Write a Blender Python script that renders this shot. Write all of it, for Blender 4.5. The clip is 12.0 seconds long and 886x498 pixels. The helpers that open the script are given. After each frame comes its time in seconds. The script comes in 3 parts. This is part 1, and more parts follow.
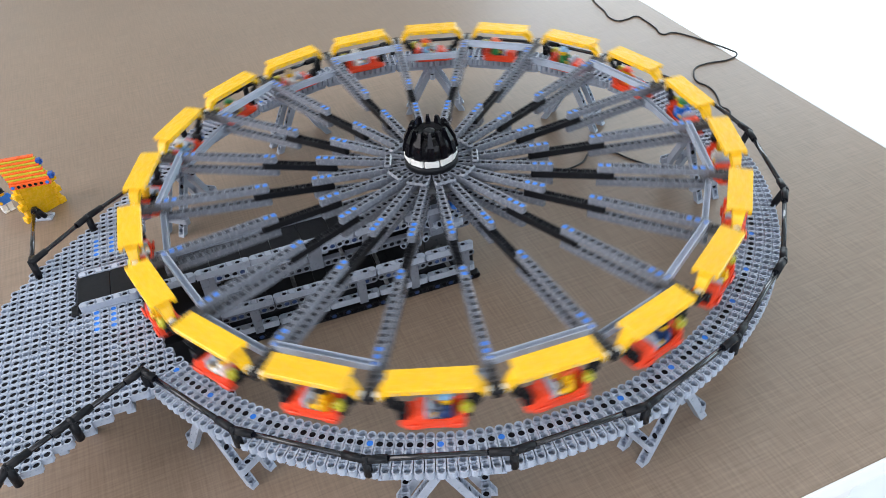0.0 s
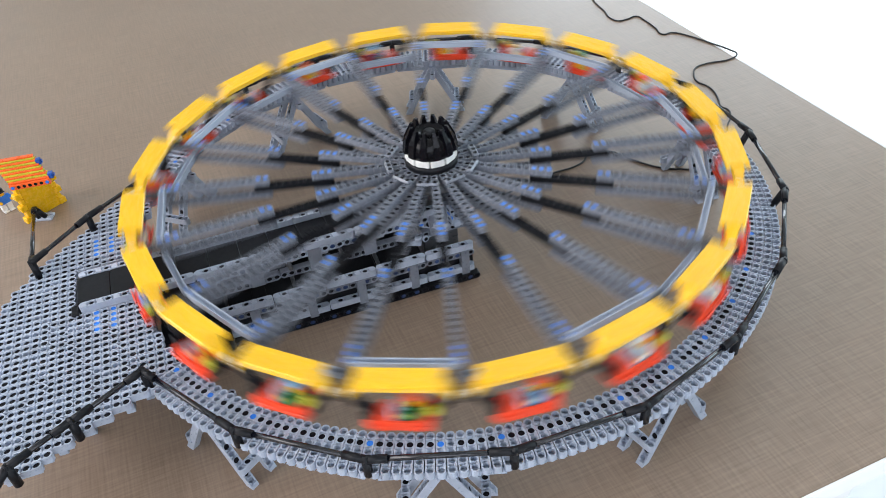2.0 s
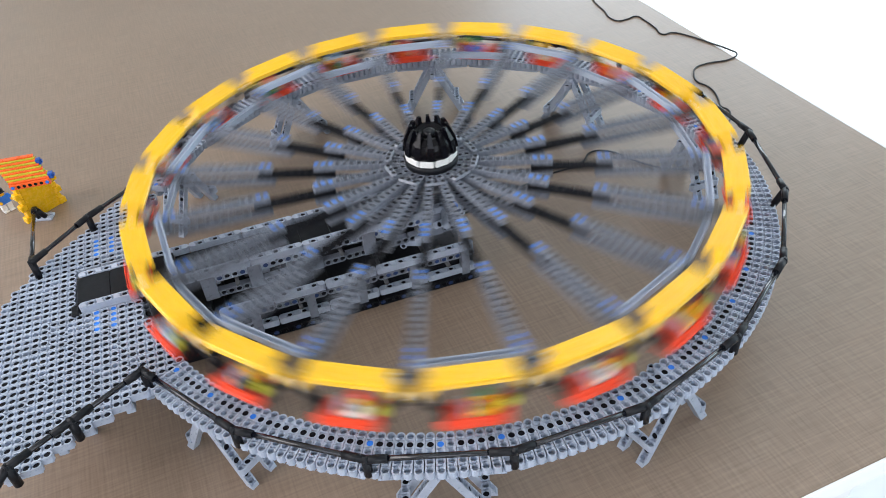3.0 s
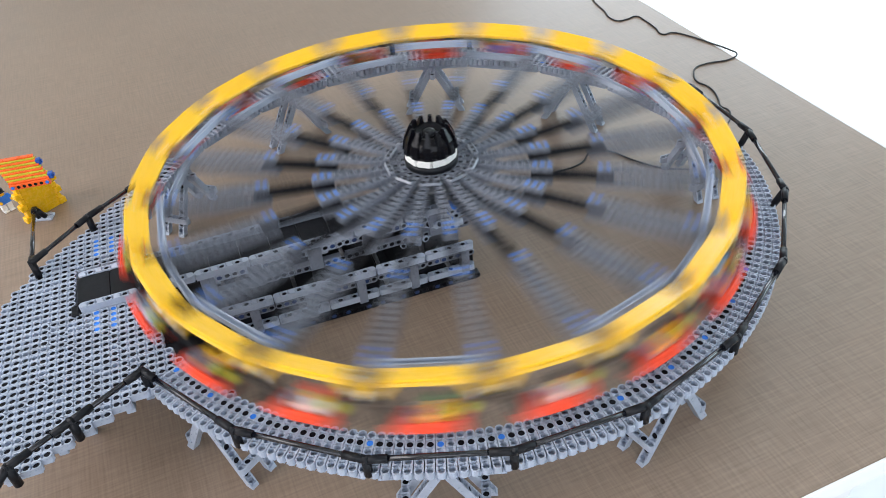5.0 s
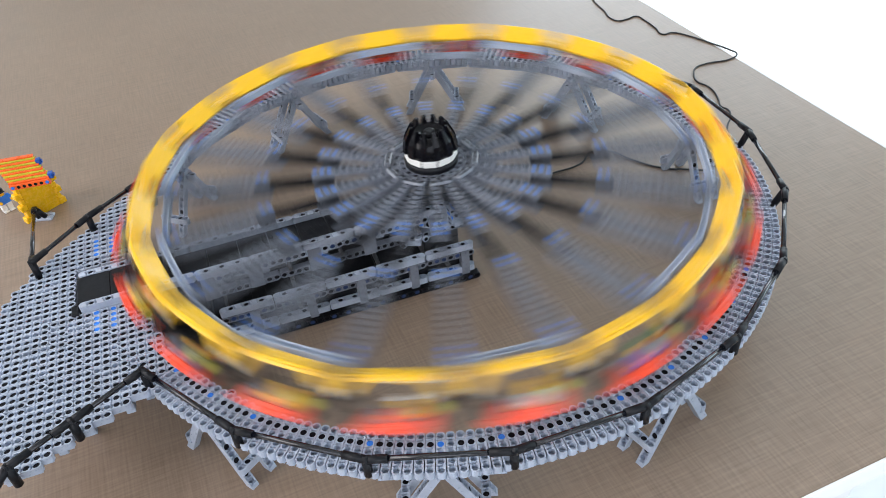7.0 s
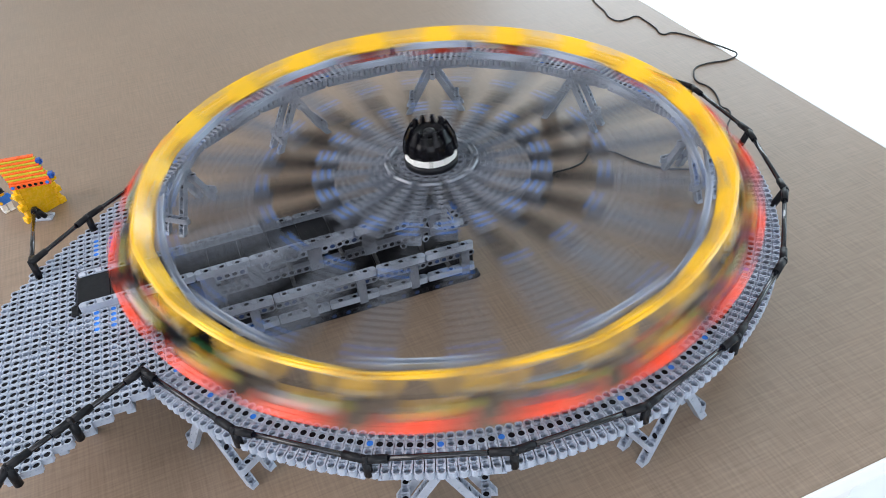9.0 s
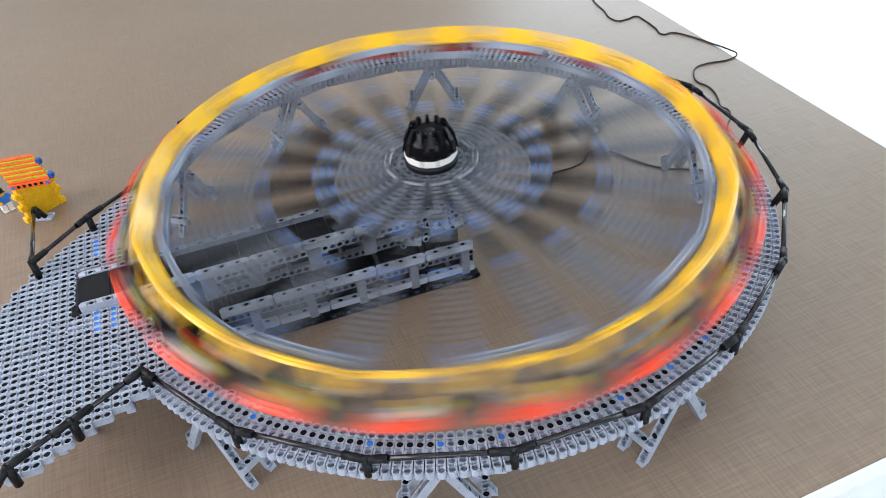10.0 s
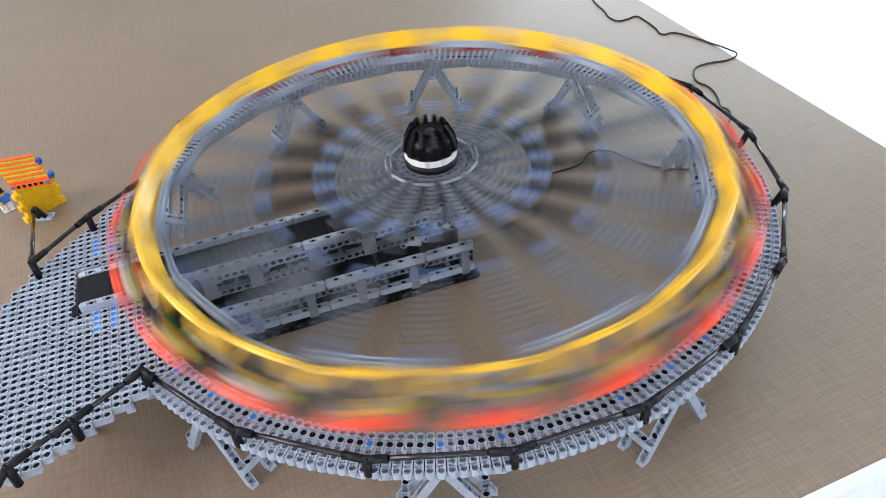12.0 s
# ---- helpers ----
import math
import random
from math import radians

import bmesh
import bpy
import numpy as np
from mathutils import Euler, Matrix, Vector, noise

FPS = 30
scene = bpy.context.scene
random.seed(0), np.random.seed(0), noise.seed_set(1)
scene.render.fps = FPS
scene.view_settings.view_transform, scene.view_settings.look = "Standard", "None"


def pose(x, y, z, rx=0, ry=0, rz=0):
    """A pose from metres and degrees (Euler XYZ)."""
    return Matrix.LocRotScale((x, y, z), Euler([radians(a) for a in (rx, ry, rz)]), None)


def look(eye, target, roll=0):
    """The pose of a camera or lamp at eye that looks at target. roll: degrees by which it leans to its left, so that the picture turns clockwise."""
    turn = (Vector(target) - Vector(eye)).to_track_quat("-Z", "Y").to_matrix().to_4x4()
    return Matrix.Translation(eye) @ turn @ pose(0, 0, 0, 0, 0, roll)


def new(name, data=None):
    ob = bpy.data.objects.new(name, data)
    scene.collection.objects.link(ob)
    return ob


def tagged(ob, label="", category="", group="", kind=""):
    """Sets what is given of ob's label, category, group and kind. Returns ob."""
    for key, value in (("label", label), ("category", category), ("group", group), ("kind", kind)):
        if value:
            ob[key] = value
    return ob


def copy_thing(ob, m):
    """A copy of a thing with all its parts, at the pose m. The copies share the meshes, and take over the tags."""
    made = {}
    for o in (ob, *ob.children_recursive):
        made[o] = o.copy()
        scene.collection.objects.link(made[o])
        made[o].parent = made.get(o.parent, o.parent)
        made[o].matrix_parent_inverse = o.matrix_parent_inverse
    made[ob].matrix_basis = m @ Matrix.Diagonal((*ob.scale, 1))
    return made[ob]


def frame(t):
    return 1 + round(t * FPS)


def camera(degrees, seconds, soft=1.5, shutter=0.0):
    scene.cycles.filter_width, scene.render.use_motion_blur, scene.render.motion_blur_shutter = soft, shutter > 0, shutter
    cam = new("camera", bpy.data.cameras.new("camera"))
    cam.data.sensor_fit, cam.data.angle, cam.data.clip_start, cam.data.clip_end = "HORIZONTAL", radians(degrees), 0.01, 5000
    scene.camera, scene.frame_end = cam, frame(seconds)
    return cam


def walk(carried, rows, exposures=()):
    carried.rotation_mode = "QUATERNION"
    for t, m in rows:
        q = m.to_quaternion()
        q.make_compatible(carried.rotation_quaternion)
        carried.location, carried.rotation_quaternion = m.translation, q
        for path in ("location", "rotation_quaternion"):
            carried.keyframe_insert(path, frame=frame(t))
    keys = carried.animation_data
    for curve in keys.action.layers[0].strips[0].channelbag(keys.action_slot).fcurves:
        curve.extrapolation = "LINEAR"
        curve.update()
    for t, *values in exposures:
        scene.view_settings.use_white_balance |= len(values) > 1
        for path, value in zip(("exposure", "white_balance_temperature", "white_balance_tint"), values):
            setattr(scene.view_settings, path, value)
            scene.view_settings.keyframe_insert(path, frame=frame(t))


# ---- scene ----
U = 0.008  # one module of the toy bricks, in metres
WHEEL_Z = 16.3  # heights in modules above the table
DECK_Z = 10.65
SPIN0 = -66.05  # first spoke, degrees
PHI = -137.2  # first rail post, degrees
ARM = 196.0  # direction of the lifting arm, degrees

# ---- camera ----
cam = camera(59.4, 12.0, soft=0.75, shutter=0.86)
EYE = Vector((0.0, -88.87, 58.80 + WHEEL_Z)) * U
AIM = EYE + Vector((0.0045, 0.76535, -0.64359))
walk(cam, [(0.0, look(EYE, AIM, -4.906)), (12.0, look(EYE, AIM, -4.906))])


# ---- how the ride turns ----
SPIN = (0.00402163354, -0.0815980669, 0.611803621, -18.4093375, -48.642526, 0.597913925)
DRIFT_T = (0.0, 2.0, 3.0, 3.2, 4.8, 5.7, 6.3, 7.1, 8.8, 9.2, 9.6, 10.5, 11.0, 11.5, 12.0)
DRIFT_A = (-0.35, 0.2, 0.2, -0.8, -1.6, -1.9, 0.2, 4.0, -2.8, -4.0, 0.2, 0.9, 1.8, 0.3, -3.2)


def spin_angle(t):
    return float(np.polyval(SPIN, t) + np.interp(t, DRIFT_T, DRIFT_A))


def swing_angle(t):
    w = radians(float(np.polyval(np.polyder(np.array(SPIN)), t)))
    return 0.97 * math.degrees(math.atan(w * w * 40.0 * U / 9.81)) - 0.8


# ---- light ----
world = bpy.data.worlds.new("world")
scene.world = world
world.use_nodes = True
wn = world.node_tree
sky = wn.nodes.new("ShaderNodeTexSky")
sky.sky_type, sky.sun_disc = "NISHITA", False
sky.sun_elevation, sky.sun_rotation = radians(35), radians(250)
wn.nodes["Background"].inputs[1].default_value = 0.12
wn.links.new(sky.outputs[0], wn.nodes["Background"].inputs[0])
scene.view_settings.exposure = 0.0


def window_light(name, eye, target, sx, sy, power, color):
    lamp = bpy.data.lights.new(name, "AREA")
    lamp.shape, lamp.size, lamp.size_y, lamp.energy, lamp.color = "RECTANGLE", sx, sy, power, color
    ob = new(name, lamp)
    ob.matrix_world = look(eye, target)
    return ob


window_light("window_light", (-1.87, -0.5, 1.13), (0, 0.1, 0.3), 2.4, 1.15, 43, (0.98, 0.93, 0.93))
# unseen south window, added to brighten the near side of the ride
window_light("window_light", (0.4, -2.36, 0.95), (0.3, 0.0, 0.0), 2.6, 1.3, 29, (0.895, 0.92, 1.0))
window_light("window_light", (1.7, 3.46, 0.75), (1.0, 0.5, 0.1), 2.6, 1.5, 58, (0.80, 0.91, 1.0))
# unseen east window, added to cool and lift the table's right
window_light("window_light", (3.56, 0.8, 0.85), (0.5, 0.2, 0.1), 2.6, 1.5, 54, (0.68, 0.89, 1.0))


# ---- materials ----
def nodes_of(name):
    m = bpy.data.materials.new(name)
    m.use_nodes = True
    t = m.node_tree
    return m, t, t.nodes["Principled BSDF"]


def mixed(t, kind, fac, a, b):
    n = t.nodes.new("ShaderNodeMix")
    n.data_type, n.blend_type = "RGBA", kind
    for sock, val in ((n.inputs[0], fac), (n.inputs[6], a), (n.inputs[7], b)):
        if hasattr(val, "is_output"):
            t.links.new(val, sock)
        else:
            sock.default_value = val
    return n.outputs[2]


def ranged(t, val, a, b, c, d):
    n = t.nodes.new("ShaderNodeMapRange")
    t.links.new(val, n.inputs[0])
    for i, x in enumerate((a, b, c, d)):
        n.inputs[i + 1].default_value = x
    return n.outputs[0]


def noise_tex(t, scale, detail=3.0, coord="Object", stretch=None):
    tc = t.nodes.new("ShaderNodeTexCoord")
    n = t.nodes.new("ShaderNodeTexNoise")
    n.inputs["Scale"].default_value, n.inputs["Detail"].default_value = scale, detail
    src = tc.outputs[coord]
    if stretch:
        mp = t.nodes.new("ShaderNodeMapping")
        mp.inputs["Scale"].default_value = stretch
        t.links.new(src, mp.inputs[0])
        src = mp.outputs[0]
    t.links.new(src, n.inputs[0])
    return n.outputs[0]


def plastic(name, col, rough=0.32, vary=0.12, spec=0.5):
    """Moulded toy plastic: piece to piece shade, faint mottling, scuffs in the gloss."""
    m, t, b = nodes_of(name)
    info = t.nodes.new("ShaderNodeObjectInfo")
    dark = (*[c * (1 - vary) for c in col], 1)
    light = (*[min(1, c * (1 + vary * 0.6)) for c in col], 1)
    base = mixed(t, "MIX", info.outputs["Random"], dark, light)
    mott = ranged(t, noise_tex(t, 90, 2), 0.3, 0.7, 0.9, 1.06)
    out = mixed(t, "MULTIPLY", 1.0, base, mott)
    t.links.new(out, b.inputs["Base Color"])
    scuff = ranged(t, noise_tex(t, 260, 4), 0.35, 0.75, rough - 0.06, rough + 0.16)
    t.links.new(scuff, b.inputs["Roughness"])
    b.inputs["Specular IOR Level"].default_value = spec
    bump = t.nodes.new("ShaderNodeBump")
    bump.inputs["Strength"].default_value, bump.inputs["Distance"].default_value = 0.08, 0.0002
    t.links.new(noise_tex(t, 400, 3), bump.inputs["Height"])
    t.links.new(bump.outputs[0], b.inputs["Normal"])
    return m


GREY = plastic("light_grey_plastic", (0.39, 0.445, 0.545))
MIDGREY = plastic("grey_plastic", (0.180, 0.198, 0.238), 0.22, spec=0.62)
GLOSS = plastic("glossy_black_plastic", (0.006, 0.007, 0.012), 0.13, spec=0.6)
DOME = plastic("polished_black_plastic", (0.004, 0.004, 0.006), 0.14, spec=0.17)
# light grey plastic with the shade of side faces put into its colour
SHADEGREY = plastic("shaded_side_grey_plastic", (0.20, 0.222, 0.272))
DKGREY = plastic("dark_grey_plastic", (0.10, 0.105, 0.115))
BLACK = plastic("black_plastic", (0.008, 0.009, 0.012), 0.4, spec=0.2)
# near-black discs paint the shade of open holes; black pins share it
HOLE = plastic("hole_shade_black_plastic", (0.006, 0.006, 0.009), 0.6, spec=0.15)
BLUE = plastic("blue_plastic", (0.03, 0.20, 0.75), spec=0.4)
YELLOW = plastic("yellow_plastic", (0.90, 0.508, 0.011), 0.24, 0.05)
RED = plastic("red_plastic", (0.90, 0.075, 0.025), 0.28, 0.06)
ORANGE = plastic("orange_plastic", (0.88, 0.13, 0.02))
LIME = plastic("lime_plastic", (0.50, 0.46, 0.03))
GREEN = plastic("green_plastic", (0.02, 0.20, 0.05))
WHITE = plastic("white_plastic", (0.80, 0.80, 0.78), 0.3, 0.03)
LBLUE = plastic("light_blue_plastic", (0.22, 0.46, 0.72))
PINBLUE = plastic("deep_blue_plastic", (0.015, 0.09, 0.42))
NAVY = plastic("dark_blue_plastic", (0.02, 0.05, 0.16))
TAN = plastic("tan_plastic", (0.55, 0.42, 0.24))


def table_surface():
    """Linen-look laminate: fine threads along and across, cloudy patches, satin gloss."""
    m, t, b = nodes_of("linen_laminate")
    along = noise_tex(t, 1.0, 3, stretch=(22, 420, 1))
    across = noise_tex(t, 1.0, 3, stretch=(420, 22, 1))
    cloud = noise_tex(t, 3.0, 4)
    weave = mixed(t, "MIX", 0.5, along, across)
    tone = ranged(t, weave, 0.34, 0.66, 0.0, 1.0)
    col = mixed(t, "MIX", tone, (0.193, 0.137, 0.096, 1), (0.286, 0.208, 0.151, 1))
    col = mixed(t, "MULTIPLY", 1.0, col, ranged(t, cloud, 0.25, 0.75, 0.9, 1.08))
    t.links.new(col, b.inputs["Base Color"])
    b.inputs["Specular IOR Level"].default_value = 0.75
    t.links.new(ranged(t, weave, 0.3, 0.7, 0.30, 0.44), b.inputs["Roughness"])
    bump = t.nodes.new("ShaderNodeBump")
    bump.inputs["Strength"].default_value, bump.inputs["Distance"].default_value = 0.25, 0.0003
    t.links.new(weave, bump.inputs["Height"])
    t.links.new(bump.outputs[0], b.inputs["Normal"])
    return m


def rough_paint(name, col, scale=6.0, rough=0.6):
    m, t, b = nodes_of(name)
    n = ranged(t, noise_tex(t, scale, 5), 0.3, 0.7, 0.93, 1.03)
    t.links.new(mixed(t, "MULTIPLY", 1.0, (*col, 1), n), b.inputs["Base Color"])
    b.inputs["Roughness"].default_value = rough
    return m


LAMINATE = table_surface()
PAINT = rough_paint("white_wall_paint", (0.80, 0.79, 0.77))
FLOORING = rough_paint("white_floor", (0.88, 0.88, 0.88), 3.0, 0.45)
EDGE = rough_paint("white_table_edge", (0.82, 0.82, 0.82))
RUBBER = rough_paint("black_cable_rubber", (0.012, 0.012, 0.012), 40.0, 0.5)


# ---- builders ----
def mesh_of(name, bm, mats, smooth=False):
    me = bpy.data.meshes.new(name)
    bm.to_mesh(me)
    bm.free()
    for m in mats:
        me.materials.append(m)
    if smooth:
        me.polygons.foreach_set("use_smooth", [True] * len(me.polygons))
    return me


def put(name, me, parent=None, m=None, label=""):
    ob = new(name, me)
    if parent is not None:
        ob.parent = parent
    if m is not None:
        ob.matrix_basis = m
    return tagged(ob, label)


def part(name, bm, mat, parent, label="", m=None, smooth=False):
    return put(name, mesh_of(name, bm, mat if isinstance(mat, (list, tuple)) else [mat], smooth), parent, m, label)


def thing(name, label, category, group="", m=None):
    ob = new(name)
    ob.empty_display_size = 0.01
    if m is not None:
        ob.matrix_basis = m
    return tagged(ob, label, category, group)


def mpose(x, y, z, rx=0, ry=0, rz=0):
    """A pose with its place in modules."""
    return pose(x * U, y * U, z * U, rx, ry, rz)


def add_box(bm, x0, x1, y0, y1, z0, z1, bev=0.08, mi=0, m=None):
    """A bevelled block, in modules."""
    before = set(bm.faces)
    made = bmesh.ops.create_cube(bm, size=1.0)
    vs = made["verts"]
    for v in vs:
        v.co = Vector(((x0 + x1) / 2 + v.co.x * (x1 - x0), (y0 + y1) / 2 + v.co.y * (y1 - y0), (z0 + z1) / 2 + v.co.z * (z1 - z0))) * U
    if bev:
        edges = list({e for v in vs for e in v.link_edges})
        bmesh.ops.bevel(bm, geom=edges, offset=bev * U, segments=1, affect="EDGES", profile=0.5)
    faces = [f for f in bm.faces if f not in before]
    vs = list({v for f in faces for v in f.verts})
    for f in faces:
        f.material_index = mi
    if m is not None:
        bmesh.ops.transform(bm, matrix=m, verts=vs)
    return vs


def add_rod(bm, a, b, r, r2=None, seg=10, mi=0):
    """A round bar from a to b, in modules."""
    a, b = Vector(a) * U, Vector(b) * U
    d = b - a
    m = Matrix.Translation((a + b) / 2) @ d.to_track_quat("Z", "Y").to_matrix().to_4x4()
    made = bmesh.ops.create_cone(bm, cap_ends=True, segments=seg, radius1=r * U, radius2=(r if r2 is None else r2) * U, depth=d.length, matrix=m)
    for f in {f for v in made["verts"] for f in v.link_faces}:
        f.material_index = mi
        f.smooth = len(f.verts) == 4


def add_lathe(bm, prof, seg=32, mi=0, z0=0.0):
    """Turned about z; prof: (radius, height) in modules, bottom to top."""
    rings = []
    for r, z in prof:
        rings.append([bm.verts.new((r * U * math.cos(2 * math.pi * i / seg), r * U * math.sin(2 * math.pi * i / seg), (z + z0) * U)) for i in range(seg)])
    for a, b in zip(rings, rings[1:]):
        for i in range(seg):
            f = bm.faces.new((a[i], a[(i + 1) % seg], b[(i + 1) % seg], b[i]))
            f.material_index, f.smooth = mi, True
    for ring, flip in ((rings[0], True), (rings[-1], False)):
        f = bm.faces.new(ring[::-1] if flip else ring)
        f.material_index = mi


BEAM_CACHE = {}
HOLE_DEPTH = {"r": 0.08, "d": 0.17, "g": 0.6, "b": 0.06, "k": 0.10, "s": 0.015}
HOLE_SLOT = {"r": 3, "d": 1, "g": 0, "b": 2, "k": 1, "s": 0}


def beam(n, plugs=None, body=None, half=0.485, high=0.97):
    """A studless beam n modules long with a round hole in each module. Origin: first hole, top face at z = 0, along x.
    plugs: what shows in each hole: d a near-black disc painting an open hole's shade, g grey, b blue pin, k black pin."""
    plugs = plugs or "d" * n
    body = body or GREY
    key = (n, plugs, body.name, half, high)
    if key in BEAM_CACHE:
        return BEAM_CACHE[key]
    verts, faces, mats = [], [], []

    def vert(x, y, z):
        verts.append((x * U, y * U, z * U))
        return len(verts) - 1

    def face(ids, mi):
        faces.append(ids)
        mats.append(mi)

    angles = [45 + 30 * i for i in range(12)]
    for c in range(n):
        outer, inner, low = [], [], []
        depth = HOLE_DEPTH[plugs[c]]
        for a in angles:
            ca, sa = math.cos(radians(a)), math.sin(radians(a))
            right, left = ca > 0, ca < 0
            if (c == n - 1 and right) or (c == 0 and left):
                ox, oy = 0.5 * ca, half * sa
            else:
                k = max(abs(ca), abs(sa))
                ox, oy = 0.5 * ca / k, half * sa / k
            pit = abs(sa) < 0.5 and not ((c == n - 1 and right) or (c == 0 and left))
            outer.append(vert(c + ox, oy * (0.8 if pit else 1), -0.4 if pit else 0))
            inner.append(vert(c + 0.36 * ca, 0.36 * sa, 0))
            low.append(vert(c + 0.35 * ca, 0.35 * sa, -depth))
        for i in range(12):
            j = (i + 1) % 12
            face((outer[i], outer[j], inner[j], inner[i]), 0)
            face((inner[i], inner[j], low[j], low[i]), 0)
            mid = (angles[i] + 15) % 360
            end = (c == n - 1 and (mid < 90 or mid > 270)) or (c == 0 and 90 < mid < 270)
            if end or abs(math.sin(radians(mid))) > 0.8:
                x0, y0, _ = verts[outer[i]]
                x1, y1, _ = verts[outer[j]]
                a, b = vert(x0 / U, y0 / U, -high), vert(x1 / U, y1 / U, -high)
                face((outer[j], outer[i], a, b), 0)
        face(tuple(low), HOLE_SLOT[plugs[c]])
    ends = [vert(-0.4, -half, -high), vert(n - 0.6, -half, -high), vert(n - 0.6, half, -high), vert(-0.4, half, -high)]
    face(tuple(ends[::-1]), 0)
    me = bpy.data.meshes.new("beam")
    me.from_pydata(verts, [], faces)
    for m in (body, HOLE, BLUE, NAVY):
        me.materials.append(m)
    me.polygons.foreach_set("material_index", mats)
    me.update()
    BEAM_CACHE[key] = me
    return me


# ---- room ----
def build_room():
    def slab(name, x0, x1, y0, y1, z0, z1, mat):
        bm = bmesh.new()
        add_box(bm, x0 / U, x1 / U, y0 / U, y1 / U, z0 / U, z1 / U, 0)
        return tagged(part(name, bm, mat, None), kind="structure")

    f = -0.74
    slab("floor", -1.9, 3.6, -2.4, 3.5, f - 0.1, f, FLOORING)
    slab("ceiling", -1.9, 3.6, -2.4, 3.5, 1.8, 1.9, PAINT)
    # unseen walls with assumed window openings, built of piers, sill and head
    for name, boxes in (
        ("wall_west", ((-2.0, -1.9, -2.4, -1.7, f, 1.8), (-2.0, -1.9, 0.7, 3.5, f, 1.8), (-2.0, -1.9, -1.7, 0.7, f, 0.55), (-2.0, -1.9, -1.7, 0.7, 1.72, 1.8))),
        ("wall_east", ((3.6, 3.7, -2.4, -0.5, f, 1.8), (3.6, 3.7, 2.1, 3.5, f, 1.8), (3.6, 3.7, -0.5, 2.1, f, 0.1), (3.6, 3.7, -0.5, 2.1, 1.6, 1.8))),
        ("wall_south", ((-1.9, -0.9, -2.5, -2.4, f, 1.8), (1.7, 3.6, -2.5, -2.4, f, 1.8), (-0.9, 1.7, -2.5, -2.4, f, 0.3), (-0.9, 1.7, -2.5, -2.4, 1.6, 1.8))),
        ("wall_north", ((-1.9, 0.4, 3.5, 3.6, f, 1.8), (3.0, 3.6, 3.5, 3.6, f, 1.8), (0.4, 3.0, 3.5, 3.6, f, 0.0), (0.4, 3.0, 3.5, 3.6, 1.5, 1.8))),
    ):
        bm = bmesh.new()
        for b in boxes:
            add_box(bm, *[v / U for v in b], 0)
        tagged(part(name, bm, PAINT, None), kind="structure")


def build_table():
    """Rectangular table; local x across, y along, corner near the ride."""
    turn = math.degrees(math.atan2(0.335, 0.942))
    t = thing("table", "large table with a taupe linen-look laminate top", "table", m=pose(0, 0, 0, 0, 0, turn))
    bm = bmesh.new()
    add_box(bm, -150, 76.5, -54.6, 185, -3.0, 0, 0.12)
    part("tabletop", bm, LAMINATE, t)
    bm = bmesh.new()
    add_box(bm, -140, 62, -41, 175, -11, -3.02, 0.1)
    part("apron", bm, EDGE, t)
    for x0, x1, y0, y1 in ((76.52, 76.9, -55.0, 185), (-150, 76.5, -55.0, -54.62)):
        bm = bmesh.new()
        add_box(bm, x0, x1, y0, y1, -3.0, -0.05, 0.05)
        part("edge_band", bm, EDGE, t, "white edge band")
    for x in (-134, 56):
        for y in (-35, 168):
            bm = bmesh.new()
            add_box(bm, x - 3, x + 3, y - 3, y + 3, -92.5, -11.05, 0.2)
            part("leg", bm, EDGE, t)


def smooth_curve(name, pts, r, mat, label, category):
    cu = bpy.data.curves.new(name, "CURVE")
    cu.dimensions, cu.bevel_depth, cu.bevel_resolution, cu.resolution_u = "3D", r * U, 3, 10
    sp = cu.splines.new("BEZIER")
    sp.bezier_points.add(len(pts) - 1)
    for bp, p in zip(sp.bezier_points, pts):
        bp.co = Vector(p) * U
        bp.handle_left_type = bp.handle_right_type = "AUTO"
    cu.materials.append(mat)
    tmp = bpy.data.objects.new(name, cu)
    me = bpy.data.meshes.new_from_object(tmp)
    bpy.data.objects.remove(tmp)
    return tagged(new(name, me), label, category)


def build_cables():
    z = 0.16
    line = ((41.4, 89.8), (41.2, 84.4), (42.3, 79), (42.7, 75.2), (44.2, 73.3), (46.2, 73.8), (48.5, 74.8), (49.7, 72.5), (51, 68.1), (51.7, 64.8), (53.8, 65.2), (56.8, 62.9), (60.2, 58.6), (62.6, 55.3), (63.5, 53.3), (61.4, 51.2), (56.3, 50.2), (53.8, 48.9), (52.6, 46.3), (52.4, 43.3), (53.7, 41.3), (54.2, 39), (54, 35.8), (53.7, 33.5), (54.5, 32.3), (54.2, 30), (52.6, 27), (50.6, 20.5), (45.3, 14.6), (41.7, 15), (37.8, 16.1), (33.8, 19.1), (30.5, 22.3), (27.6, 22.6), (25.3, 19.6), (23.1, 18.3), (21.1, 17.7), (18.5, 16.6), (8, 10.5), (0, 6))
    smooth_curve("power_cable", [(x, y, z) for x, y in line], 0.16, RUBBER, "thin black power cable lying in loops on the table", "cable")


# ---- walkway, platform, rails, trestles ----
def polar(r, a, z):
    return (r * math.cos(radians(a)), r * math.sin(radians(a)), z)


